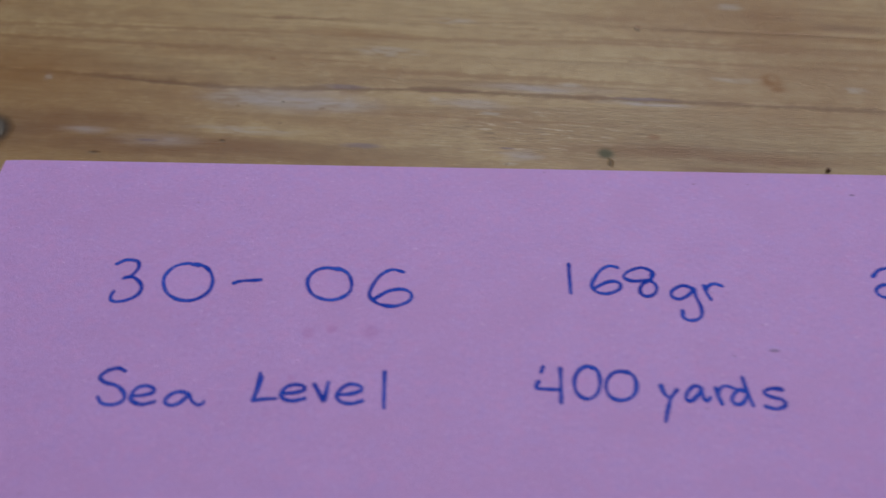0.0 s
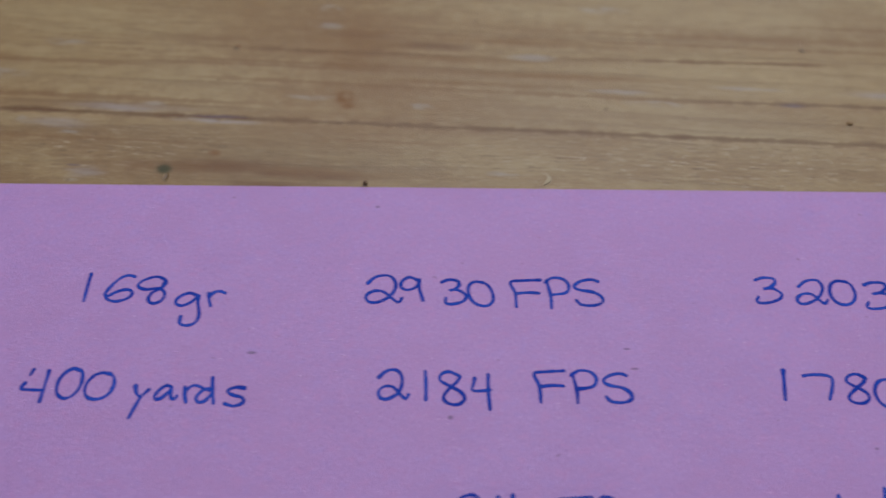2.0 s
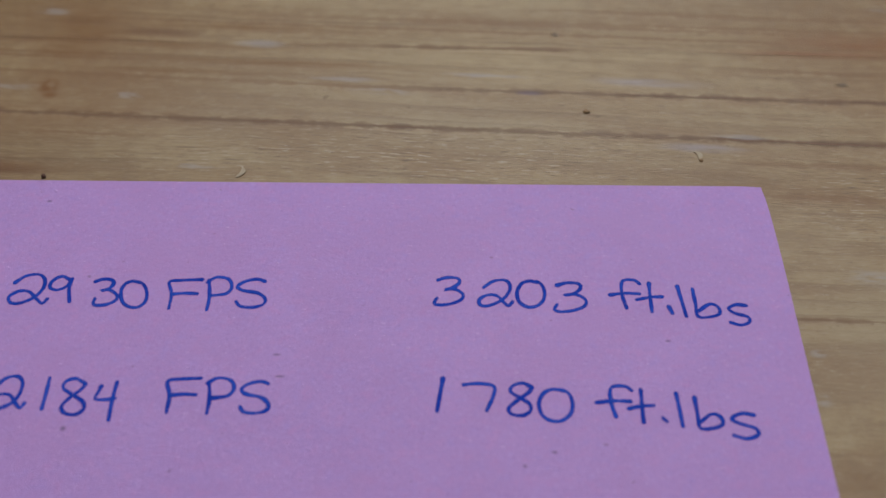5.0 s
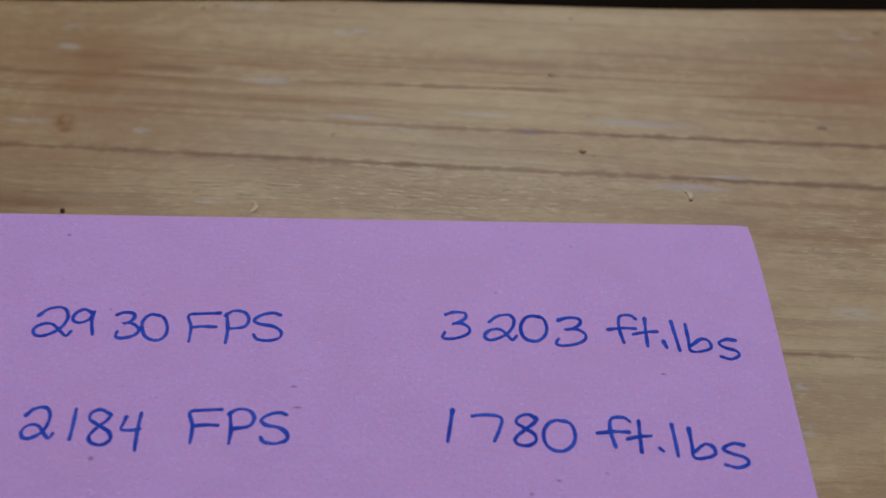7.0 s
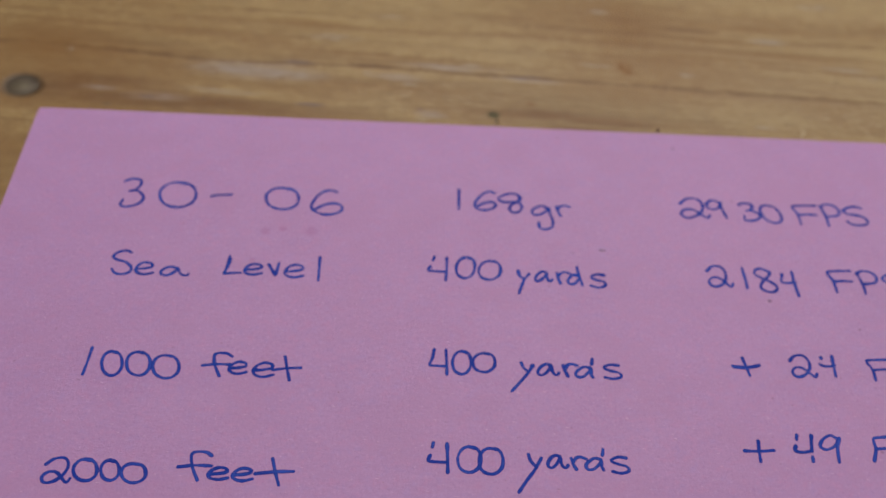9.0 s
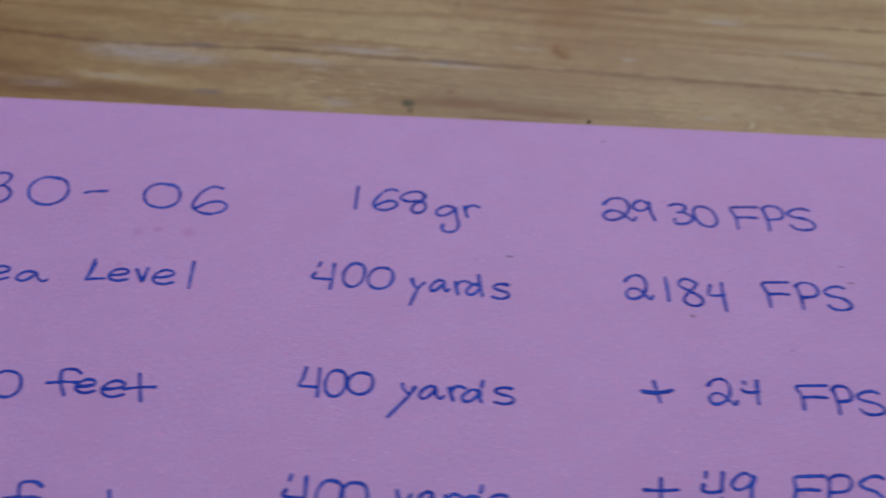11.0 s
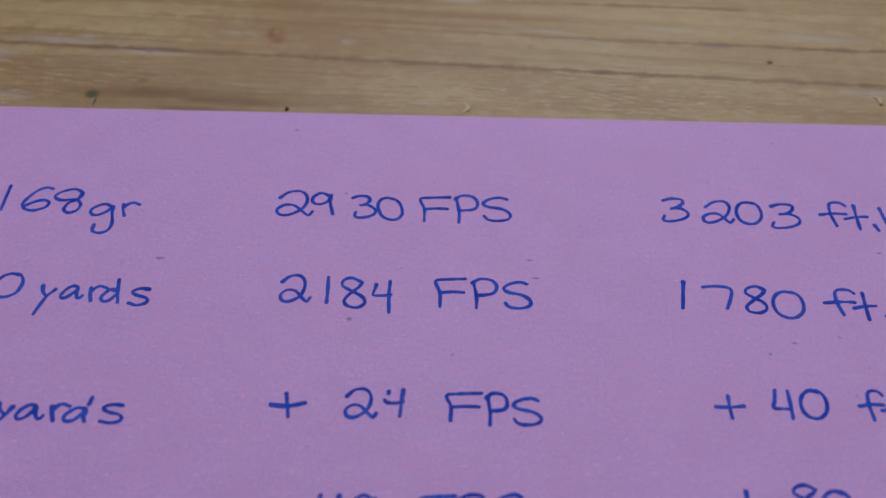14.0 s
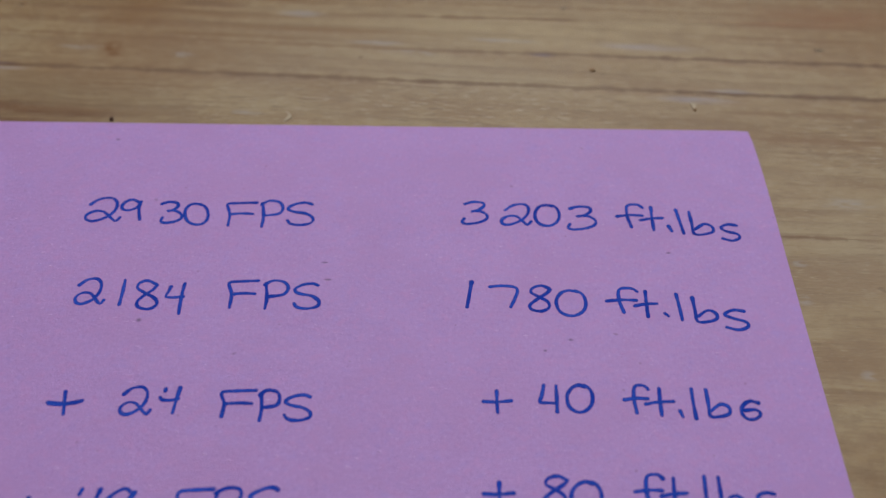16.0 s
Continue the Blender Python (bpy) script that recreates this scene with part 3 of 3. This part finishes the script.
PEN["s2"] = [[(.92, .9), (.5, 1), (.12, .8), (.02, .4), (.28, .05), (.72, .04), (1, .3), (.76, .54), (.18, .5)]]
PEN["6"] = [[(.88, .93), (.6, 1), (.3, .84), (.06, .5), (0, .26), (.2, .06), (.56, 0), (.94, .15), (1, .34), (.8, .45), (.46, .4), (.1, .2)]]
PEN["7"] = [[(0, .95), (.4, 1), (.86, .95), (1, .8), (.9, .4), (.74, 0)]]
PEN["8"] = [[(.96, .88), (.6, 1), (.22, .92), (.12, .74), (.45, .56), (.86, .36), (.9, .15), (.55, 0), (.14, .06), (.06, .24), (.4, .48), (.82, .7), (1, .86)]]
PEN["8b"] = [[(.82, .55), (.9, .8), (.55, 1), (.15, .86), (0, .66), (.3, .52), (.76, .55), (1, .34), (.94, .1), (.7, 0), (.5, .15), (.56, .4), (.8, .56), (.84, .78)]]
PEN["9"] = [[(.84, .86), (.5, 1), (.12, .82), (0, .58), (.28, .46), (.68, .6), (.92, .9)], [(.92, .9), (.8, .5), (.82, 0)]]
PEN["-"] = [[(0, .1), (.3, .7), (1, .9)]]
PEN["+"] = [[(0, .5), (.5, .48), (1, .54)], [(.48, 1), (.5, .5), (.54, 0)]]
PEN["."] = [[(.1, 1), (.9, 0)]]
PEN["S"] = [[(1, .92), (.74, 1), (.34, .93), (.05, .75), (.22, .6), (.7, .5), (.98, .3), (.9, .1), (.5, 0), (.12, .05), (0, .2)]]
PEN["s"] = [[(.88, .94), (.42, 1), (.06, .8), (.34, .6), (.9, .42), (1, .16), (.6, 0), (.12, .12)]]
PEN["L"] = [[(.34, 1), (.26, .55), (.06, .03)], [(.38, .85), (.24, .4), (.1, .06), (.5, .08), (1, .1)]]
PEN["F"] = [[(1, 1), (.4, .97), (.04, .9), (.12, .5), (.05, 0)], [(.12, .48), (.5, .52), (.86, .5)]]
PEN["P"] = [[(.1, .9), (.12, .4), (.02, 0)], [(.04, .84), (.4, 1), (.86, .95), (1, .72), (.8, .5), (.2, .43)]]
PEN["a"] = [[(.62, .86), (.38, 1), (.13, .75), (0, .3), (.12, .03), (.34, .16), (.56, .6), (.64, .86), (.68, .4), (.8, .1), (.92, .05), (1, .26)]]
PEN["b"] = [[(0, 1), (.1, .45), (.18, .02), (.6, 0), (.98, .12), (.92, .36), (.6, .45), (.2, .2)]]
PEN["d"] = [[(.62, .5), (.3, .55), (0, .26), (.15, .05), (.5, .08), (.74, .36)], [(.5, 1), (.72, .5), (1, 0)]]
PEN["d2"] = [[(.85, .5), (.45, .56), (.05, .27), (.15, .04), (.5, .08), (.88, .42), (.86, .2), (.98, .02)], [(.94, 1), (.93, .86), (.9, .72)]]
PEN["y2"] = [[(.36, .97), (.46, .8), (.72, .64)], [(.92, .88), (.66, .58), (.34, .3), (0, 0)]]
PEN["+2"] = [[(0, .5), (.35, .46), (.7, .5), (1, .58)], [(.04, .44), (.5, .4), (.86, .5)], [(.5, .95), (.48, .45), (.46, 0)]]
PEN["e"] = [[(.04, .46), (.5, .5), (.94, .66), (.9, .9), (.55, 1), (.2, .8), (0, .4), (.15, .1), (.5, 0), (.97, .15)]]
PEN["f"] = [[(1, .86), (.8, 1), (.42, .95), (.42, .5), (.58, 0)], [(0, .46), (.5, .52), (1, .5)]]
PEN["g"] = [[(.78, .9), (.4, 1), (.06, .87), (0, .7), (.24, .6), (.6, .72), (.8, .92), (.84, .7), (1, .35), (.97, .1), (.7, 0), (.4, .08), (.36, .28)]]
PEN["r"] = [[(0, .9), (.12, .5), (.36, 0)], [(.12, .55), (.3, .9), (.6, 1), (1, .86)]]
PEN["t"] = [[(.46, 1), (.52, .5), (.6, 0)], [(0, .42), (.5, .5), (1, .52)]]
PEN["v"] = [[(0, .88), (.25, .55), (.6, 0), (.78, .4), (.98, 1)]]
PEN["y"] = [[(0, 1), (.22, .78), (.55, .64)], [(1, .86), (.66, .62), (.46, .22), (.4, 0)]]


def smooth_line(points, step=0.00035):
    """A Catmull-Rom line through the points, at even small steps."""
    pts = [points[0] * 2 - points[1], *points, points[-1] * 2 - points[-2]]
    out = []
    for a, b, c, d in zip(pts, pts[1:], pts[2:], pts[3:]):
        n = max(2, int((c - b).length / step))
        for k in range(n):
            u = k / n
            out.append(0.5 * (2 * b + (c - a) * u + (2 * a - 5 * b + 4 * c - d) * u * u + (3 * b - a - 3 * c + d) * u ** 3))
    return out + [points[-1]]


def ink_stroke(bm, points, pen, seed, level):
    """A thin raised ribbon of ink with round ends and an uneven pressure."""
    path = smooth_line(points)
    left, right, mid = [], [], []
    across = bm.loops.layers.uv.verify()

    def face(verts, values):
        f = bm.faces.new(verts)
        for loop in f.loops:
            loop[across].uv = (values[verts.index(loop.vert)], 0.0)

    for k, p in enumerate(path):
        way = (path[min(k + 1, len(path) - 1)] - path[max(k - 1, 0)]).normalized()
        side = Vector((-way.y, way.x))
        press = 1 + 0.38 * noise.noise((p.x * 600, p.y * 500, seed)) + 0.16 * noise.noise((p.x * 2400, p.y * 2400, seed))
        half = pen / 2 * press * (1 + 0.30 * math.exp(-(k / 2.2) ** 2) * (0.4 + noise.noise((seed * 3.1, len(path) * 0.7, 1.0))))
        for store, q, up in ((left, p + side * half, 0.0), (mid, p, 0.000015), (right, p - side * half, 0.0)):
            store.append(bm.verts.new((q.x, q.y, sheet_z(q.x, q.y) + level + up)))
    for k in range(len(path) - 1):
        face((left[k], mid[k], mid[k + 1], left[k + 1]), (1, 0, 0, 1))
        face((mid[k], right[k], right[k + 1], mid[k + 1]), (0, 1, 1, 0))
    for end, other, sign in ((0, 1, -1), (-1, -2, 1)):
        way = (path[end] - path[other]).normalized()
        side = Vector((-way.y, way.x)) * (pen / 2)
        arc = []
        for k in range(1, 6):
            a = radians(30 * k)
            q = path[end] + side * math.cos(a) + way * (pen / 2) * math.sin(a)
            arc.append(bm.verts.new((q.x, q.y, sheet_z(q.x, q.y) + level)))
        rim = [left[end], *arc, right[end]] if sign > 0 else [right[end], *arc, left[end]]
        for u, w in zip(rim, rim[1:]):
            face((mid[end], u, w), (0, 1, 1))


def write(text, lean, slope, characters, pen=0.00063):
    """Writes one word. characters: sign, x, y of its lower left corner, width and height, in millimetres."""
    bm = bmesh.new()
    for n, (sign, x, y, w, h) in enumerate(characters):
        for k, stroke in enumerate(PEN[sign]):
            pts = []
            for a, b in stroke:
                jig = Vector((noise.noise((x + a * 3, y, k)), noise.noise((x, y + b * 3, k + 5)))) * 0.12
                pts.append(Vector((x + a * w + b * h * lean, y + b * h + a * w * slope)) * 0.001 + jig * 0.001)
            ink_stroke(bm, pts, pen, n + len(text), 0.000035 + 0.000012 * k + 0.000004 * (n % 3))
    bmesh.ops.recalc_face_normals(bm, faces=bm.faces)
    up = sum(f.normal.z for f in bm.faces)
    if up < 0:
        bmesh.ops.reverse_faces(bm, faces=bm.faces[:])
    return part("handwritten_word", bm, INK, note, 'blue ballpoint writing "' + text + '"')


write("30-06", -0.120, 0.019, [("3", 25.0, -30.6, 4.8, 8.4), ("0", 33.2, -30.2, 7.8, 7.5), ("-", 44.0, -26.7, 4.4, 0.9), ("0", 56.3, -29.6, 7.1, 6.5), ("6", 66.3, -30.7, 6.7, 7.3)])
write("168gr", 0.126, 0.019, [("l", 97.9, -27.5, 0.6, 6.0), ("6", 101.8, -27.6, 4.8, 5.8), ("8b", 107.0, -28.0, 5.4, 5.9), ("g", 114.2, -32.6, 4.8, 7.0), ("r", 120.1, -28.4, 3.0, 3.2)])
write("Sea", -0.189, 0.015, [("S", 27.2, -49.2, 3.9, 6.3), ("e", 31.9, -49.1, 3.6, 3.2), ("a", 37.0, -49.2, 5.7, 2.4)])
write("Level", -0.078, 0.016, [("L", 49.5, -48.3, 3.6, 4.9), ("e", 53.8, -48.1, 3.7, 2.8), ("v", 58.8, -48.1, 2.2, 3.2), ("e", 62.2, -48.5, 3.8, 3.4), ("1", 69.1, -49.0, 0.4, 6.2)])
write("400", 0.090, 0.016, [("4h", 91.6, -47.8, 4.3, 6.2), ("0", 97.5, -47.1, 3.9, 5.7), ("0", 102.2, -47.3, 4.7, 5.1)])
write("yards", 0.176, 0.015, [("y", 109.7, -50.6, 2.5, 6.1), ("a", 114.2, -47.3, 3.6, 2.7), ("r", 118.5, -47.7, 2.9, 3.2), ("d", 121.0, -47.9, 3.2, 4.9), ("s", 125.5, -48.4, 3.5, 3.6)])
write("2930", -0.221, 0.010, [("2", 149.0, -27.4, 6.5, 5.9), ("9", 155.7, -27.0, 4.1, 5.3), ("3", 163.2, -27.6, 4.0, 5.3), ("0", 167.9, -28.0, 4.4, 5.4)])
write("FPS", -0.142, 0.010, [("F", 175.5, -28.1, 5.9, 6.0), ("P", 182.1, -28.3, 4.3, 6.7), ("S", 187.0, -27.7, 5.0, 5.7)])
write("2184", -0.234, 0.010, [("2", 151.9, -46.9, 5.0, 5.6), ("1", 159.6, -47.0, 1.2, 5.5), ("8", 162.7, -48.0, 4.0, 6.4), ("4c", 168.1, -48.8, 3.7, 6.6)])
write("FPS", -0.141, 0.010, [("F", 178.7, -47.3, 5.5, 6.0), ("P", 185.1, -47.5, 4.3, 6.3), ("S", 190.4, -47.4, 4.4, 5.6)])
write("3203", 0.028, 0.010, [("3", 219.9, -26.9, 4.8, 5.7), ("2", 227.4, -27.0, 5.6, 5.3), ("0", 233.7, -27.1, 4.7, 5.3), ("3", 239.9, -28.0, 5.4, 5.9)])
write("ft.lbs", 0.124, 0.010, [("f", 249.0, -27.2, 5.0, 5.8), ("t", 253.5, -27.8, 4.3, 5.8), (".", 258.7, -28.1, 0.8, 1.4), ("l", 260.2, -28.7, 1.4, 6.2), ("b", 262.7, -28.8, 4.6, 5.7), ("s", 268.2, -30.3, 3.7, 4.0)])
write("1780", 0.020, 0.010, [("1", 220.7, -46.7, 0.7, 5.9), ("7", 224.7, -46.6, 4.9, 4.8), ("8", 231.6, -47.4, 3.9, 5.7), ("0", 236.4, -48.2, 5.2, 5.5)])
write("ft.lbs", 0.122, 0.010, [("f", 245.1, -47.5, 5.4, 5.5), ("t", 250.0, -48.4, 3.9, 5.8), (".", 255.3, -48.1, 0.7, 0.6), ("l", 257.3, -48.9, 1.0, 5.8), ("b", 260.1, -49.2, 4.3, 5.4), ("s", 265.3, -50.9, 4.2, 4.3)])
write("1000", -0.190, 0.029, [("1", 26.8, -73.5, 1.6, 6.1), ("0", 30.3, -73.6, 3.9, 5.4), ("0", 35.0, -73.4, 4.4, 5.3), ("0", 40.0, -73.9, 4.9, 5.2)])
write("feet", -0.113, 0.029, [("f", 49.0, -73.1, 5.6, 5.2), ("e", 54.0, -72.4, 3.4, 2.7), ("e", 58.6, -72.9, 3.9, 3.1), ("t", 62.4, -73.5, 5.3, 5.3)])
write("400", 0.019, 0.029, [("4", 92.1, -71.2, 3.9, 5.9), ("0", 96.6, -70.9, 3.7, 5.3), ("0", 100.6, -70.3, 4.4, 4.4)])
write("yards", 0.087, 0.028, [("y2", 108.1, -74.4, 4.2, 6.8), ("a", 113.2, -70.7, 4.2, 2.7), ("r", 118.2, -70.8, 2.8, 3.0), ("d2", 120.5, -70.9, 3.7, 4.3), ("s", 126.0, -71.0, 3.6, 3.3)])
write("+ 24", -0.217, 0.013, [("+2", 152.9, -69.3, 5.6, 4.5), ("2", 164.6, -69.1, 4.8, 5.1), ("4d", 170.8, -68.7, 3.6, 4.7)])
write("FPS", -0.121, 0.013, [("F", 180.6, -69.4, 5.9, 5.0), ("P", 187.0, -70.0, 3.4, 5.7), ("S", 191.1, -69.9, 4.3, 4.8)])
write("+ 40", 0.059, 0.013, [("+", 223.0, -68.0, 4.6, 4.1), ("4", 232.2, -67.8, 3.2, 5.1), ("0", 236.7, -67.7, 4.2, 5.1)])
write("ft.lbs", 0.157, 0.013, [("f", 245.8, -67.8, 3.9, 5.3), ("t", 249.3, -68.2, 4.6, 5.1), (".", 254.9, -68.3, 0.6, 1.0), ("l", 256.6, -68.8, 1.0, 5.8), ("b", 259.2, -68.3, 3.9, 5.2), ("s2", 264.8, -68.8, 3.2, 3.5)])
write("2000", -0.207, 0.021, [("2", 25.0, -95.8, 4.7, 4.8), ("0", 30.2, -95.3, 4.1, 4.1), ("0", 34.9, -95.1, 3.2, 3.9), ("0", 38.5, -95.5, 4.2, 3.7)])
write("feet", -0.124, 0.021, [("f", 48.0, -94.7, 5.9, 5.5), ("e", 53.3, -94.5, 3.6, 2.3), ("e", 57.6, -94.6, 3.5, 2.5), ("t", 61.7, -95.3, 6.7, 5.2)])
write("400", 0.023, 0.021, [("4h", 92.0, -92.1, 3.9, 6.1), ("0", 97.3, -91.8, 4.3, 5.1), ("0", 101.2, -92.1, 4.4, 5.2)])
write("yards", 0.093, 0.021, [("y2", 108.2, -95.4, 4.2, 7.7), ("a", 113.7, -90.6, 3.7, 2.7), ("r", 118.0, -90.7, 2.8, 2.5), ("d2", 120.6, -90.8, 3.5, 4.3), ("s", 125.1, -91.3, 3.5, 3.3)])
write("+ 49", 0.186, 0.017, [("+", 150.5, -88.1, 5.7, 4.3), ("4g", 160.2, -87.9, 3.9, 5.6), ("9", 165.1, -87.8, 4.2, 5.6)])
write("FPS", 0.259, 0.017, [("F", 175.0, -87.4, 5.3, 5.3), ("P", 180.7, -87.5, 4.2, 5.7), ("S", 186.1, -87.4, 4.1, 5.7)])
write("+ 80", 0.062, 0.012, [("+", 222.7, -84.4, 4.7, 4.1), ("8", 231.7, -84.3, 3.9, 5.1), ("0", 236.1, -85.2, 4.6, 5.1)])
write("ft.lbs", 0.166, 0.012, [("f", 245.6, -84.1, 4.3, 5.3), ("t", 249.6, -84.6, 3.9, 5.2), (".", 254.4, -84.5, 0.6, 0.8), ("l", 256.1, -84.8, 0.7, 5.8), ("b", 258.3, -84.7, 3.9, 5.6), ("s", 263.9, -85.3, 3.4, 3.7)])


# ---- crumbs lying on the table ----
def crumb(name, x, y, size, material, label, seed, category="crumb"):
    """A small uneven grain."""
    bm = bmesh.new()
    bmesh.ops.create_icosphere(bm, subdivisions=3, radius=1)
    for vert in bm.verts:
        vert.co *= 1 + 0.35 * noise.noise(vert.co * 1.6 + Vector((seed, 0, 0)))
        vert.co = Vector((vert.co.x * size[0], vert.co.y * size[1], vert.co.z * size[2]))
    low = min(v.co.z for v in bm.verts)
    for f in bm.faces:
        f.smooth = True
    bmesh.ops.translate(bm, verts=bm.verts, vec=(x, y, TOP_Z - low - 0.00002))
    return tagged(part(name, bm, material), label, category, group="crumbs on the table")


def shaving(x, y, turn, length, width, material, label):
    """A short curled sliver of wood: a thin arched strip."""
    bm = bmesh.new()
    n, rows = 10, []
    for k in range(n + 1):
        u = k / n
        bend = 0.25 * length * math.sin(math.pi * u)
        half = width / 2 * (0.35 + math.sin(math.pi * min(0.95, u + 0.12)))
        p = Vector((bend, length * (u - 0.5)))
        up = 0.0001 + 0.00014 * math.sin(math.pi * u)
        rows.append([bm.verts.new((p.x + s * half, p.y, up + e)) for s, e in ((-1, 0), (1, 0.00005), (1, 0.0002), (-1, 0.00015))])
    for a, b in zip(rows, rows[1:]):
        for k in range(4):
            bm.faces.new((a[k], b[k], b[(k + 1) % 4], a[(k + 1) % 4]))
    bm.faces.new(rows[0])
    bm.faces.new(list(reversed(rows[-1])))
    bmesh.ops.recalc_face_normals(bm, faces=bm.faces)
    low = min(v.co.z for v in bm.verts)
    bmesh.ops.transform(bm, verts=bm.verts, matrix=Matrix.Translation((x, y, TOP_Z - low - 0.00002)) @ Matrix.Rotation(turn, 4, "Z"))
    return tagged(part("wood_shaving", bm, material), label, "shaving", group="crumbs on the table")


crumb("crumb", 0.1475, 0.0010, (0.0004, 0.0004, 0.0004), CRUMB_DARK, "tiny dark brown crumb lying against the paper's edge", 1)
crumb("crumb", 0.2489, 0.0192, (0.0006, 0.0005, 0.0002), CRUMB_TAN, "small tan wood crumb lying on the table", 2)
crumb("crumb", 0.2694, 0.0066, (0.0004, 0.0004, 0.00015), CRUMB_TAN, "tiny brown crumb beside a curled wood shaving", 3)
shaving(0.2688, 0.0078, radians(20), 0.0022, 0.0007, SLIVER, "tiny curled tan wood shaving lying on the table")
shaving(0.1834, 0.0028, radians(-10), 0.0028, 0.0007, SLIVER, "tiny pale curled wood shaving beside the paper")
